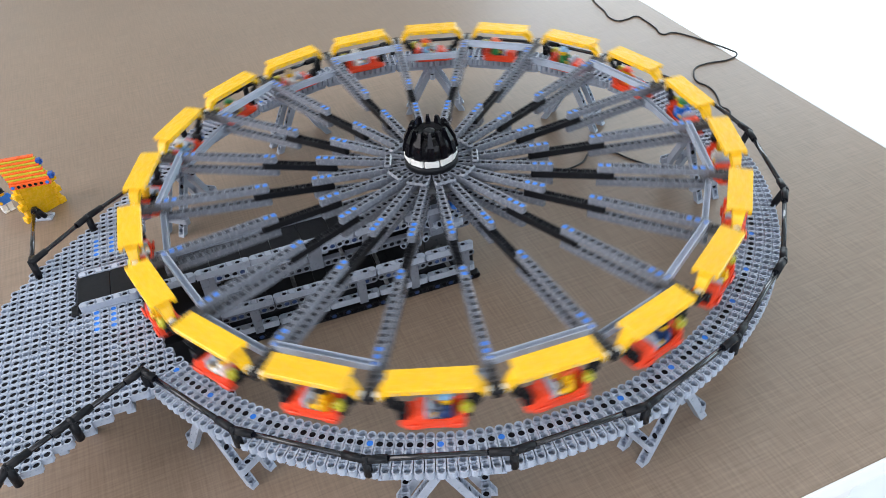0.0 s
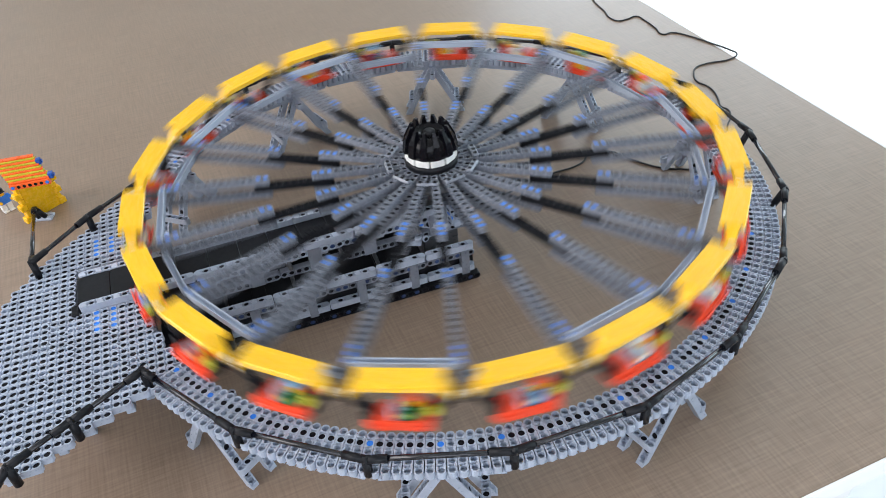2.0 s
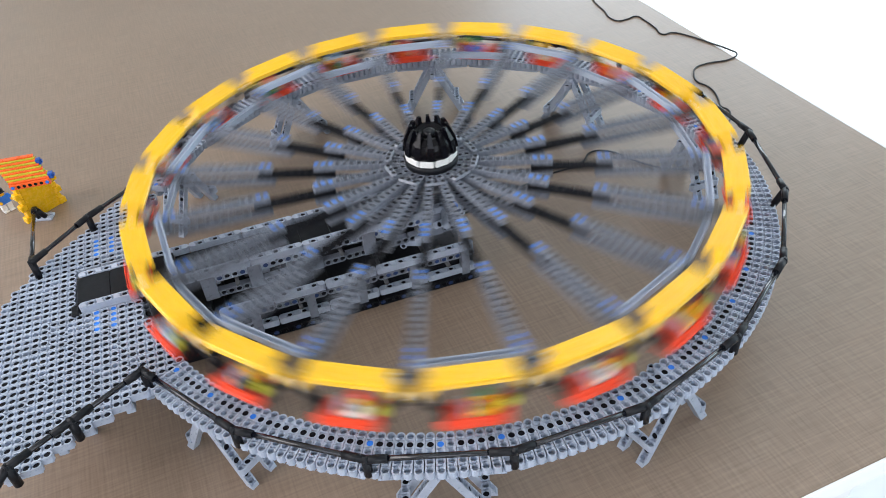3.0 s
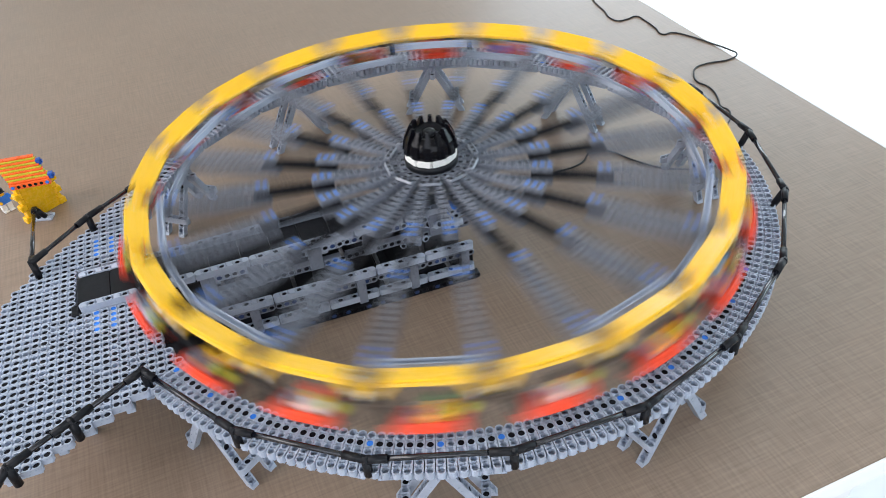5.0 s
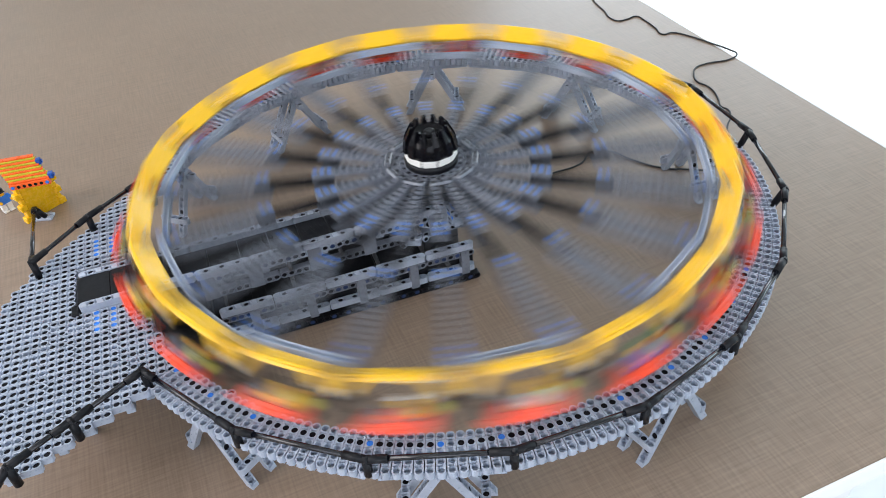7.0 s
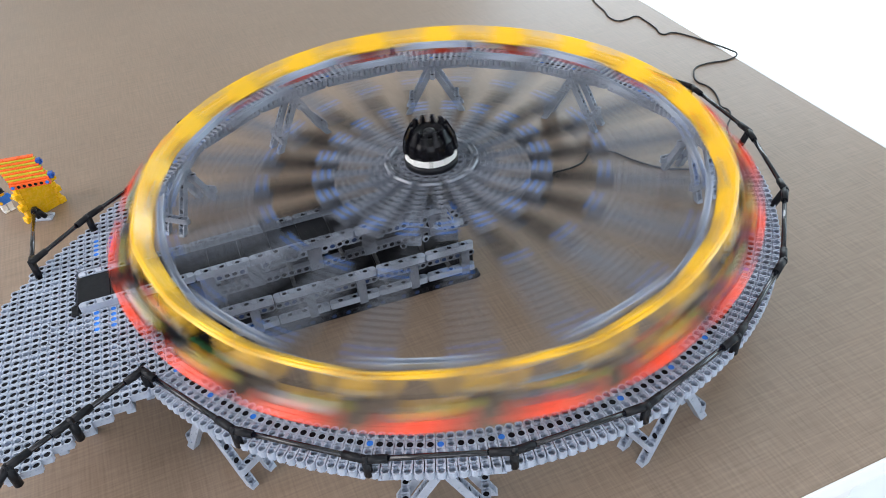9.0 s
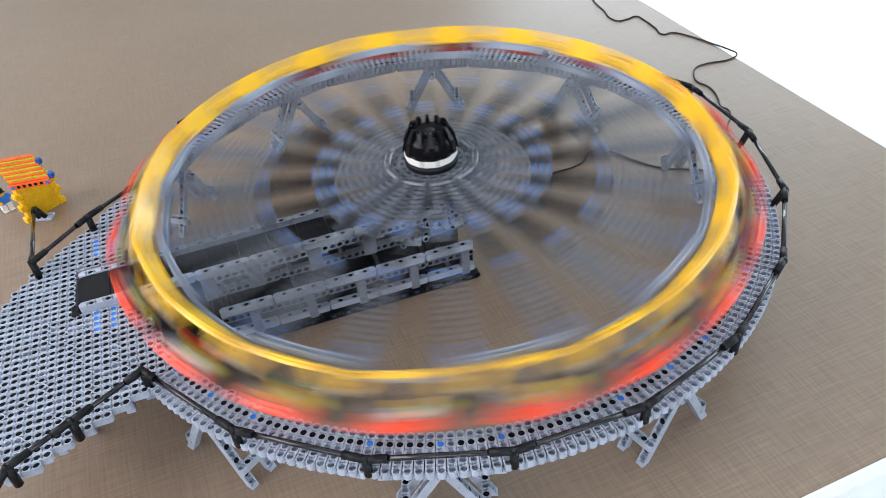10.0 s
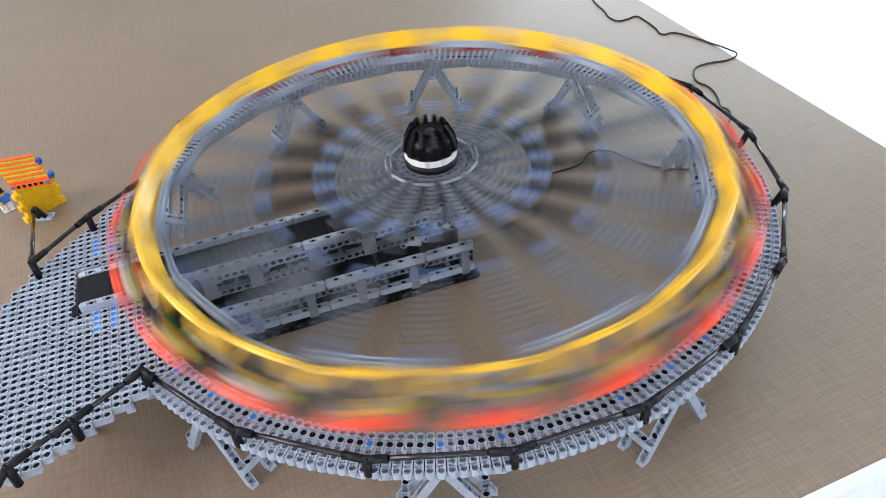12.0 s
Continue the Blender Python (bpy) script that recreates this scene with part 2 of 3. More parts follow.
def build_ring():
    ring = thing("ring_walkway", "round walkway of light grey holed plastic beams", "walkway")
    plain, pinned, second = beam(5, "gkggg"), beam(5, "gbggg"), beam(5, "ggggg")
    for mod in range(17):
        for i in range(13):
            a = PHI + 18 * mod + 18 * (i + 0.5) / 13
            blue = (0, 6, 12) if mod == 0 else (12,) if mod in (1, 3) else (6, 12)
            me = pinned if i in blue else second if i - 1 in blue else plain
            put("deck_beam", me, ring, mpose(*polar(41.2, a, DECK_Z + random.uniform(-0.03, 0.03)), rz=a))
        for r, n in ((42.2, 13), (44.6, 13)):
            c = PHI + 18 * mod + 9
            x, y, _ = polar(r * math.cos(radians(9)) + 0.2, c, 0)
            k = (n - 1) / 2
            put("chord_beam", beam(n), ring, mpose(x + k * math.sin(radians(c)), y - k * math.cos(radians(c)), DECK_Z - 1.0, rz=c + 90))


PLATFORM = ((-43.9, 8.6), (-53.4, -9.2), (-55.8, -18.5), (-52.0, -33.0), (-44.5, -42.3), (-33.2, -31.2), (-30.0, -27.5), (-41.0, 6.0))


def inside(x, y, poly):
    hit = False
    for (x0, y0), (x1, y1) in zip(poly, poly[1:] + poly[:1]):
        if (y0 > y) != (y1 > y) and x < (x1 - x0) * (y - y0) / (y1 - y0) + x0:
            hit = not hit
    return hit


def uv_point(u, v, z=0.0):
    c, s = math.cos(radians(ARM)), math.sin(radians(ARM))
    return (u * c - v * s, u * s + v * c, z)


def build_platform():
    deck = thing("boarding_platform", "light grey boarding platform of parallel holed plastic beams", "platform")
    rng = random.Random(4)
    for row in range(-30, 34):
        us = [k for k in range(28, 64) if inside(*uv_point(k, row)[:2], PLATFORM) and math.hypot(*uv_point(k, row)[:2]) > 41.0 and not (-4 < row < 6 and k < 49)]
        if len(us) < 2:
            continue
        start = us[0]
        left = len(us)
        while left > 0:
            n = left if left <= 11 else min(rng.choice((5, 7, 9, 11)), left - 3)
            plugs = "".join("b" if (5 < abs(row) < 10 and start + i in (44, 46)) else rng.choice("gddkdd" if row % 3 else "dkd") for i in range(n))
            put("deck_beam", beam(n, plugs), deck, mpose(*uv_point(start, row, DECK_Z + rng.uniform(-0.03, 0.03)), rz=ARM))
            start += n
            left -= n
    for u in (43, 50, 55):
        lo = min(v for v in range(-30, 34) if inside(*uv_point(u, v)[:2], PLATFORM))
        hi = max(v for v in range(-30, 34) if inside(*uv_point(u, v)[:2], PLATFORM))
        for v0, v1 in ((lo, -5), (7, hi)):
            if v1 - v0 < 3:
                continue
            bm = bmesh.new()
            add_box(bm, 0, v1 - v0, -0.48, 0.48, -1.0, 0, 0.05)
            part("joist", bm, GREY, deck, m=mpose(*uv_point(u, v0, DECK_Z - 1.05), rz=ARM + 90))
            for v in ((v0 + 8,) if v0 < 0 else (v1 - 10,)):
                if u == 55:
                    continue
                bm = bmesh.new()
                add_box(bm, -0.48, 0.48, -0.48, 0.48, 0, DECK_Z - 2.08, 0.05)
                part("leg", bm, GREY, deck, m=mpose(*uv_point(u, v, 0), rz=ARM))


def post_part(parent, p, top, lean=(0.0, 0.0)):
    bm = bmesh.new()
    x, y, z = p
    add_rod(bm, (x, y, z - 0.6), (x + lean[0], y + lean[1], top), 0.47, seg=12)
    part("post", bm, BLACK, parent)


def rail_part(parent, a, b):
    a, b = Vector(a), Vector(b)
    d = (b - a).normalized()
    bm = bmesh.new()
    add_rod(bm, a, b, 0.30, seg=12)
    rod = part("rod", bm, GLOSS, parent)
    for p, q in ((a - d * 0.3, a + d * 2.1), (b + d * 0.3, b - d * 2.4)):
        bm = bmesh.new()
        add_rod(bm, p, q, 0.45, 0.43, seg=14)
        part("connector", bm, BLACK, rod)


def build_rails():
    top = DECK_Z + 2.3
    g = thing("guard_rail", "thin black plastic guard rail round the walkway", "railing")
    pts = [polar(45.4, PHI + 18 * k, 0) for k in range(17)]
    heads = []
    for k, (x, y, _) in enumerate(pts):
        out = 1.1 if 7 <= k <= 9 else 0.5 if k == 6 else 0.0
        dx, dy, _ = polar(out, PHI + 18 * k, 0)
        head = DECK_Z + (2.3 if k in (0, 16) else 1.85 if k < 6 else 2.15)
        post_part(g, (x, y, DECK_Z), head, (dx, dy))
        heads.append((x + dx, y + dy, head))
    for a, b in zip(heads, heads[1:]):
        rail_part(g, a, b)
    s = thing("platform_rail", "black plastic hand rail along the boarding platform edge", "railing")
    near = [pts[0], (-39.2, -37.0, 0), (-43.9, -42.0, 0)]
    far = [(-42.6, 6.0, 0), (-47.8, -1.3, 0), (-52.4, -10.3, 0)]
    for x, y, _ in near[1:] + far:
        post_part(s, (x, y, DECK_Z), top)
    for line in (near, far):
        for a, b in zip(line, line[1:]):
            rail_part(s, (a[0], a[1], top), (b[0], b[1], top))
    rail_part(s, (far[2][0], far[2][1], top), (-65.9, 17.2, 2.2))
    rail_part(s, (near[2][0], near[2][1], top), (-53.0, -51.0, 2.2))
    for x, y in ((-65.6, 17.7), (-53.2, -51.2)):
        bm = bmesh.new()
        add_box(bm, x - 2, x + 2, y - 0.9, y + 0.9, 0, 0.42, 0.06)
        for i in range(4):
            for j in (-0.5, 0.5):
                add_rod(bm, (x - 1.5 + i, y + j, 0.42), (x - 1.5 + i, y + j, 0.62), 0.3, seg=8)
        part("foot_plate", bm, GREY, s, "light grey studded foot plate")
        bm = bmesh.new()
        add_rod(bm, (x - 0.2, y - 0.3, 0.4), (x - 0.2, y - 0.4, 2.4), 0.46)
        add_rod(bm, (x + 0.9, y - 0.3, 0.4), (x - 0.2, y - 0.4, 2.2), 0.46)
        part("elbow", bm, BLACK, s)


def lay(a, b, up):
    """Pose of a beam whose first hole is at a and which runs towards b; its holes face the way up."""
    a, b = Vector(a), Vector(b)
    x = (b - a).normalized()
    z = Vector(up)
    z = (z - x * z.dot(x)).normalized()
    y = z.cross(x)
    m = Matrix((x, y, z)).transposed().to_4x4()
    m.translation = a * U
    return m


def build_trestles():
    first = None
    for k in range(10):
        c = PHI + 9 + 36 * k
        if k == 0:
            first = thing("support_trestle", "light grey A-frame trestle of holed beams under the walkway", "trestle", "walkway trestles")
            t = first
            for y in (44.0, 41.2):
                for s in (-1, 1):
                    put("leg_beam", beam(11, "sgdgdgdgdgs"), t, lay((s * 0.75, y, DECK_Z - 1.75), (s * 5.3, y, 0.5), (s * 8.4, 0, 4.6)))
            for s in (-1, 1):
                put("cross_beam", beam(5, "gdgdg"), t, mpose(s * 4.25, 40.2, 3.0, rz=90))
            put("head_beam", beam(5), t, mpose(0, 39.8, DECK_Z - 2.05, rz=90))
            t.matrix_basis = pose(0, 0, 0, 0, 0, c - 90)
        else:
            copy_thing(first, pose(0, 0, 0, 0, 0, c - 90))


# ---- lifting arm and base ----
def build_arm():
    top = WHEEL_Z - 4.7
    a = thing("lifting_arm", "long grey and black lattice lifting arm of beams", "machine arm", m=pose(0, 0, 0, 0, 0, ARM + 1.2) @ mpose(-0.9, 0.38, 0))
    for v in (-2.6, 3.6):
        u = 0.3
        i = 0
        while u < 48:
            n = 7
            put("rail_beam", beam(n, "sdsdsds"), a, mpose(u, v, top))
            u += n
            i += 1
        u = -2.0
        while u < 34:
            put("chord_beam", beam(9, "drddrddrd"), a, mpose(u, v + (0.49 if v > 0 else -0.49), top - 1.5, rx=-90 if v > 0 else 90))
            put("lower_chord", beam(9, "ddkddkddd", SHADEGREY), a, mpose(u, v + (0.49 if v > 0 else -0.49), top - 4.0, rx=-90 if v > 0 else 90))
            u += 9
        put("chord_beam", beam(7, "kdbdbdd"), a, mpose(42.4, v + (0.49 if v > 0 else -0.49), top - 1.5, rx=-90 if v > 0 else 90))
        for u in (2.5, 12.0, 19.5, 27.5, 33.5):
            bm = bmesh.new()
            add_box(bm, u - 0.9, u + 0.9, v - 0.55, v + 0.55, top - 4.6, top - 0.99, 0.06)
            part("post_block", bm, SHADEGREY, a)
    for i in range(9):
        bm = bmesh.new()
        u = 12.6 + i * 4.05
        add_box(bm, u, u + 4.0, -2.05, 3.05, top - 2.0, top - 0.1 if u > 33 else top - 0.8, 0.06)
        part("panel", bm, BLACK, a, "black top panel")
    bm = bmesh.new()
    add_box(bm, 48.95, 49.9, 2.4, 4.3, top - 2.0, top - 0.7, 0.1)
    part("end_plate", bm, BLACK, a, "black end plate")
    for u in (5, 16, 23, 30):
        bm = bmesh.new()
        add_rod(bm, (u, -3.3, top - 3.0), (u, 4.4, top - 3.0), 0.28)
        part("axle", bm, DKGREY, a)
    for u0, u1, v, z in ((3.5, 10.5, 2.2, 2.6), (13.0, 18.5, 2.6, 2.3), (21.0, 26.5, 2.4, 2.8), (29.0, 33.0, 2.5, 2.4), (6.0, 12.0, -1.6, 2.4)):
        bm = bmesh.new()
        add_rod(bm, (u0, v, top - z), (u1, v, top - z - 0.3), 0.34, seg=12)
        add_rod(bm, (u0 + 0.8, v, top - z), (u0 + 2.4, v, top - z - 0.08), 0.55, seg=12)
        add_box(bm, u1 - 0.9, u1 + 0.2, v - 0.5, v + 0.5, top - z - 0.9, top - z + 0.3, 0.08)
        part("push_rod", bm, GREY, a, "light grey push rod")
    for u, z in ((8, top - 2.2), (24, top - 3.0)):
        bm = bmesh.new()
        add_box(bm, u, u + 5, -1.2, 1.6, z - 1.6, z, 0.12)
        part("motor", bm, DKGREY, a, "dark grey motor block")


def build_base():
    b = thing("base_frame", "low black and grey base frame of holed beams", "frame", m=pose(0, 0, 0, 0, 0, ARM))
    for v, s in ((6.9, 1), (-6.4, -1)):
        u = -3.0
        while u < 31:
            put("bottom_beam", beam(15 if u < 15 else 13, ("drddr" * 3)[: 15 if u < 15 else 13], BLACK), b, mpose(u, v + s * 0.9, 0.55, rx=-90 * s))
            u += 15
        u = -2.4
        while u < 28:
            put("top_beam", beam(7, "sdsdsds"), b, mpose(u, v, 6.3))
            put("side_beam", beam(7, "drrdrrd", SHADEGREY), b, mpose(u, v + s * 0.5, 4.75, rx=-90 * s))
            put("lower_beam", beam(7, "sdsdsds", GREY), b, mpose(u, v + s * 0.1, 2.5))
            u += 7.03
        for u in (-1.5, 6.0, 13.5, 20.5, 28.0):
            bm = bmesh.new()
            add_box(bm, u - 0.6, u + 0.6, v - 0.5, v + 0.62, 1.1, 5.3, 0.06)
            part("upright", bm, SHADEGREY, b)
        # black sheet added behind the beams to make their gaps dark
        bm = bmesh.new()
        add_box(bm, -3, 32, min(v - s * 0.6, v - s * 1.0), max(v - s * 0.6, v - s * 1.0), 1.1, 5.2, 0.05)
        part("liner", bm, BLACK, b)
    for u in (-1.0, 9.0, 18.0, 27.0, 34.0):
        bm = bmesh.new()
        add_box(bm, u - 1.0, u + 1.0, -6.8, 7.2, 0.05, 1.0, 0.06)
        part("cross_member", bm, BLACK, b)
    bm = bmesh.new()
    add_box(bm, 31.5, 40.0, -7.2, 8.2, 0.0, 4.4, 0.12)
    add_box(bm, 33.0, 39.0, -5.0, 6.0, 4.4, 6.5, 0.12)
    part("battery_box", bm, BLACK, b, "black battery box")
    # black sheet on the table, standing in for the shade inside the base
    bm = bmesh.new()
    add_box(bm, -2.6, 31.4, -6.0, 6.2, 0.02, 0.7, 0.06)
    part("floor_plate", bm, BLACK, b, "black sheet added for the dark inside of the base")
    for u in (1.0, 10.0, 22.0):
        bm = bmesh.new()
        add_rod(bm, (u, -6.4, 3.4), (u, 7.4, 3.4), 0.3)
        part("axle", bm, DKGREY, b)
    bm = bmesh.new()
    add_box(bm, -2.2, 3.0, -2.4, 2.8, 1.0, 7.0, 0.15)
    add_box(bm, -1.6, 2.0, -1.6, 2.0, 7.0, 11.4, 0.2)
    part("pivot_block", bm, DKGREY, b, "dark grey pivot block")
    for i, (u, v, z) in enumerate(((-2.5, 4.2, 9.6), (1.6, 4.6, 8.9), (-0.6, 3.9, 11.2))):
        put("link_beam", beam(5, "ddbdd"), b, mpose(u, v, z, rz=(20, -30, 75)[i], rx=-50))
    for u, v, z, turn in ((2.4, 3.6, 6.9, 10), (5.2, 4.0, 6.6, -25), (-1.8, 3.2, 8.0, 80)):
        bm = bmesh.new()
        add_box(bm, -1.5, 1.5, -0.45, 0.45, -0.45, 0.45, 0.12)
        add_rod(bm, (-1.1, 0, 0.3), (-1.1, 0, 1.0), 0.5, seg=12)
        add_rod(bm, (0.9, -0.9, 0), (0.9, 0.9, 0), 0.48, seg=12)
        # flat black disc drawn as the dark of a hole
        add_rod(bm, (0.9, 0.88, 0), (0.9, 0.92, 0), 0.3, seg=12, mi=1)
        part("coupling", bm, [GREY, HOLE], b, "light grey coupling", m=mpose(u, v, z, rz=turn))
    bm = bmesh.new()
    add_rod(bm, (-1.2, 3.8, 11.6), (-1.2, 5.2, 11.6), 0.5)
    part("pin", bm, BLUE, b, "blue pin")


# ---- wheel ----
def build_wheel():
    w = thing("ride_wheel", "large spoked turning wheel of light grey beams with black links", "ride wheel", m=mpose(0, 0, WHEEL_Z))
    # hub: turntable, black finned dome, white band
    bm = bmesh.new()
    add_lathe(bm, [(2.6, -4.6), (3.0, -4.4), (3.0, -2.2), (5.2, -2.1), (5.2, -1.6), (2.4, -1.5)], 36)
    part("turntable", bm, DKGREY, w, "dark grey turntable")
    bm = bmesh.new()
    add_lathe(bm, [(3.6, -0.2), (3.7, 0.9), (3.4, 1.0)], 36)
    part("hub_disc", bm, BLACK, w, "black hub disc")
    for i in range(10):
        bm = bmesh.new()
        a = 36 * i
        add_box(bm, -0.98, 0.98, 3.05, 3.5, 0.95, 1.98, 0.14)
        part("band_block", bm, WHITE, w, "white band block", m=pose(0, 0, 0, 0, 0, a))
    bm = bmesh.new()
    add_lathe(bm, [(3.1, 0.9), (3.2, 1.95), (3.4, 2.0), (3.42, 2.8), (3.1, 3.9), (2.5, 4.6), (2.0, 4.7), (1.8, 4.4), (1.1, 4.4), (1.0, 4.0)], 40)
    part("dome", bm, DOME, w, "glossy black dome")
    fin = None
    for i in range(12):
        if fin is None:
            bm = bmesh.new()
            vs = [bm.verts.new(Vector(p) * U) for p in ((-0.62, 3.0, 2.05), (0.62, 3.0, 2.05), (0.5, 3.75, 2.2), (-0.5, 3.75, 2.2), (-0.42, 3.4, 4.0), (0.42, 3.4, 4.0), (0.42, 2.1, 4.2), (-0.42, 2.1, 4.2), (-0.2, 2.55, 5.7), (0.2, 2.55, 5.7), (0.2, 2.15, 5.7), (-0.2, 2.15, 5.7))]
            for ids in ((0, 1, 2, 3), (3, 2, 5, 4), (4, 5, 9, 8), (9, 5, 6, 10), (8, 11, 7, 4), (10, 6, 7, 11), (8, 9, 10, 11), (1, 6, 5, 2), (0, 3, 4, 7)):
                bm.faces.new([vs[j] for j in ids])
            bmesh.ops.recalc_face_normals(bm, faces=bm.faces)
            fin = mesh_of("fin", bm, [DOME])
        put("fin", fin, w, pose(0, 0, 0, 0, 0, 30 * i))
    bm = bmesh.new()
    add_lathe(bm, [(0.8, 4.0), (0.8, 4.7), (0.4, 4.8)], 16)
    part("dome_cap", bm, BLACK, w)
    for k in range(20):
        a = SPIN0 + 18 * k
        s = put("spoke", beam(15, "d" * 12 + "bbb", MIDGREY), w, pose(0, 0, 0, 0, 0, a) @ mpose(2.0, 0, 0))
        # the rest of the spoke hangs on its upper inner beam
        put("lower_beam", beam(15, None, MIDGREY), s, mpose(0, 0, -2.1))
        put("link_beam", beam(11, None, BLACK), s, mpose(12, 0, -1.05))
        put("outer_beam", beam(15, "bb" + "d" * 10 + "bbb", MIDGREY), s, mpose(20.65, 0, 0))
        put("outer_lower_beam", beam(15, None, MIDGREY), s, mpose(20.65, 0, -2.1))
        put("end_bracket", beam(5, None, DKGREY), s, mpose(33.9, 0, -0.45))
        bm = bmesh.new()
        add_rod(bm, (38.2, -0.9, -0.93), (38.2, 0.9, -0.93), 0.42)
        add_box(bm, 37.4, 38.8, -0.45, 0.45, -1.45, -0.4, 0.1)
        part("pivot", bm, BLACK, s, "black pivot")
        # rim: upper and lower beams by turns
        b = SPIN0 + 18 * k
        p, q = Vector(polar(36.65, b, 0)), Vector(polar(36.65, b + 18, 0))
        n = 12
        d = (q - p).normalized()
        z = 0.08 if k % 2 else -2.0
        ang = math.degrees(math.atan2(d.y, d.x))
        mid = (p + q) / 2 - d * 5.5
        put("rim_beam", beam(12, "g" * 12, None, 0.4, 0.9), w, mpose(mid.x, mid.y, z, rz=ang))
    for k in range(10):
        a = SPIN0 + 36 * k + 27
        bm = bmesh.new()
        add_box(bm, 5.45, 6.4, -1.45, 1.45, 0.02, 0.55, 0.2)
        for y in (-0.95, 0.0, 0.95):
            # black discs on the top face stand in for shaded holes
            add_rod(bm, (5.92, y, 0.54), (5.92, y, 0.57), 0.29, seg=10, mi=1)
        part("hub_link", bm, [MIDGREY, HOLE], w, m=pose(0, 0, 0, 0, 0, a))
    return w


# ---- gondolas ----
def loft(bm, sections, mi=0):
    """A closed skin through four-cornered sections (x, half width at the foot, half width on top, foot, top, sideways shift), in modules."""
    rings = [[bm.verts.new(Vector((x, y + sum(off), z)) * U) for y, z in ((-w0, z0), (w0, z0), (w1, z1), (-w1, z1))] for x, w0, w1, z0, z1, *off in sections]
    made = []
    for p, q in zip(rings, rings[1:]):
        made += [bm.faces.new((p[i], p[(i + 1) % 4], q[(i + 1) % 4], q[i])) for i in range(4)]
    made += [bm.faces.new(rings[0]), bm.faces.new(rings[-1])]
    for f in made:
        f.material_index = mi
    bmesh.ops.recalc_face_normals(bm, faces=made)


def build_gondola():
    g = thing("gondola", "red ride gondola under a yellow roof plate", "gondola", "gondolas of the wheel")
    bm = bmesh.new()
    add_box(bm, -4.4, 4.4, -1.46, 1.46, 1.99, 2.29, 0.1)
    add_box(bm, -4.3, 4.3, 1.0, 1.43, 1.55, 1.98, 0.06)
    add_box(bm, -4.3, 4.3, -1.43, -1.0, 1.55, 1.98, 0.06)
    roof = part("roof", bm, YELLOW, g)
    for s in (-1, 1):
        for x in (-3.5, -1.5, 1.5, 3.5):
            bm = bmesh.new()
            add_rod(bm, (x, s * 1.2, 1.8), (x, s * 1.46, 1.8), 0.21, seg=10)
            part("roof_pin", bm, TAN, roof)
    for s in (-1, 1):
        bm = bmesh.new()
        loft(bm, [(s * x, hw, hw, z0, z1) for x, hw, z0, z1 in ((3.9, 0.8, 1.3, 1.98), (4.75, 0.62, 0.4, 1.6), (5.35, 0.5, -0.35, 0.6))])
        arm = part("roof_arm", bm, YELLOW, g)
        bm = bmesh.new()
        add_rod(bm, (s * 5.35, 0, 0), (s * 5.75, 0, 0), 0.55, 0.48)
        part("collar", bm, WHITE, arm, "white collar")
        bm = bmesh.new()
        add_rod(bm, (s * 5.75, 0, 0), (s * 6.02, 0, 0), 0.4)
        part("bush", bm, YELLOW, arm)
        bm = bmesh.new()
        add_rod(bm, (s * 4.9, 0, 0.1), (s * 3.5, 0, -2.0), 0.42)
        add_rod(bm, (s * 4.35, 0.0, -0.75), (s * 4.0, 0.0, -1.25), 0.62)
        add_box(bm, min(s * 2.7, s * 3.7), max(s * 2.7, s * 3.7), -0.8, 0.8, -2.9, -1.7, 0.12)
        part("hanger", bm, BLACK, g, "black hanger")
    bm = bmesh.new()
    add_box(bm, -3.0, 2.6, -1.42, 1.42, -3.66, -3.2, 0.15)
    for s in (-1, 1):
        loft(bm, [(x, w, w, -3.3, z, s * 1.25) for x, w, z in ((-3.05, 0.15, -1.9), (-1.2, 0.15, -2.55), (1.3, 0.15, -2.45))])
    add_box(bm, -3.1, -2.6, -1.4, 1.4, -3.25, -1.5, 0.15)
    add_box(bm, -2.9, -2.7, -0.95, 0.95, -1.55, -0.85, 0.1)
    tub = part("seat_tub", bm, RED, g)
    bm = bmesh.new()
    loft(bm, [(0.9, 1.44, 1.2, -3.5, -1.75), (1.7, 1.44, 1.15, -3.62, -1.7), (2.3, 1.4, 1.05, -3.64, -2.5), (3.0, 1.3, 1.0, -3.66, -2.85), (3.6, 0.95, 0.85, -3.5, -3.15)])
    bmesh.ops.bevel(bm, geom=list(bm.edges), offset=0.1 * U, segments=2, affect="EDGES")
    part("bonnet", bm, RED, g)
    for s in (-1, 1):
        for x in (-2.2, 2.0):
            bm = bmesh.new()
            add_box(bm, x - 0.75, x + 0.75, min(s * 1.4, s * 1.66), max(s * 1.4, s * 1.66), -3.45, -2.85, 0.1)
            part("side_panel", bm, RED, tub)
    bm = bmesh.new()
    add_box(bm, 0.45, 0.85, -1.15, 1.15, -2.6, -1.25, 0.1)
    add_rod(bm, (0.1, 0.0, -1.5), (0.5, 0.0, -1.7), 0.45, seg=14)
    part("seat_bar", bm, GREY, tub, "grey bar before the seat")
    bm = bmesh.new()
    add_rod(bm, (-3.2, 0.3, -1.3), (-3.2, 1.1, -1.3), 0.6, seg=14)
    add_rod(bm, (-3.2, 1.1, -1.3), (-3.2, 1.25, -1.3), 0.36, seg=12)
    add_box(bm, -3.5, -2.9, 0.2, 0.8, -1.9, -1.2, 0.05)
    part("tail_knob", bm, LIME, tub, "lime green knob")
    return g


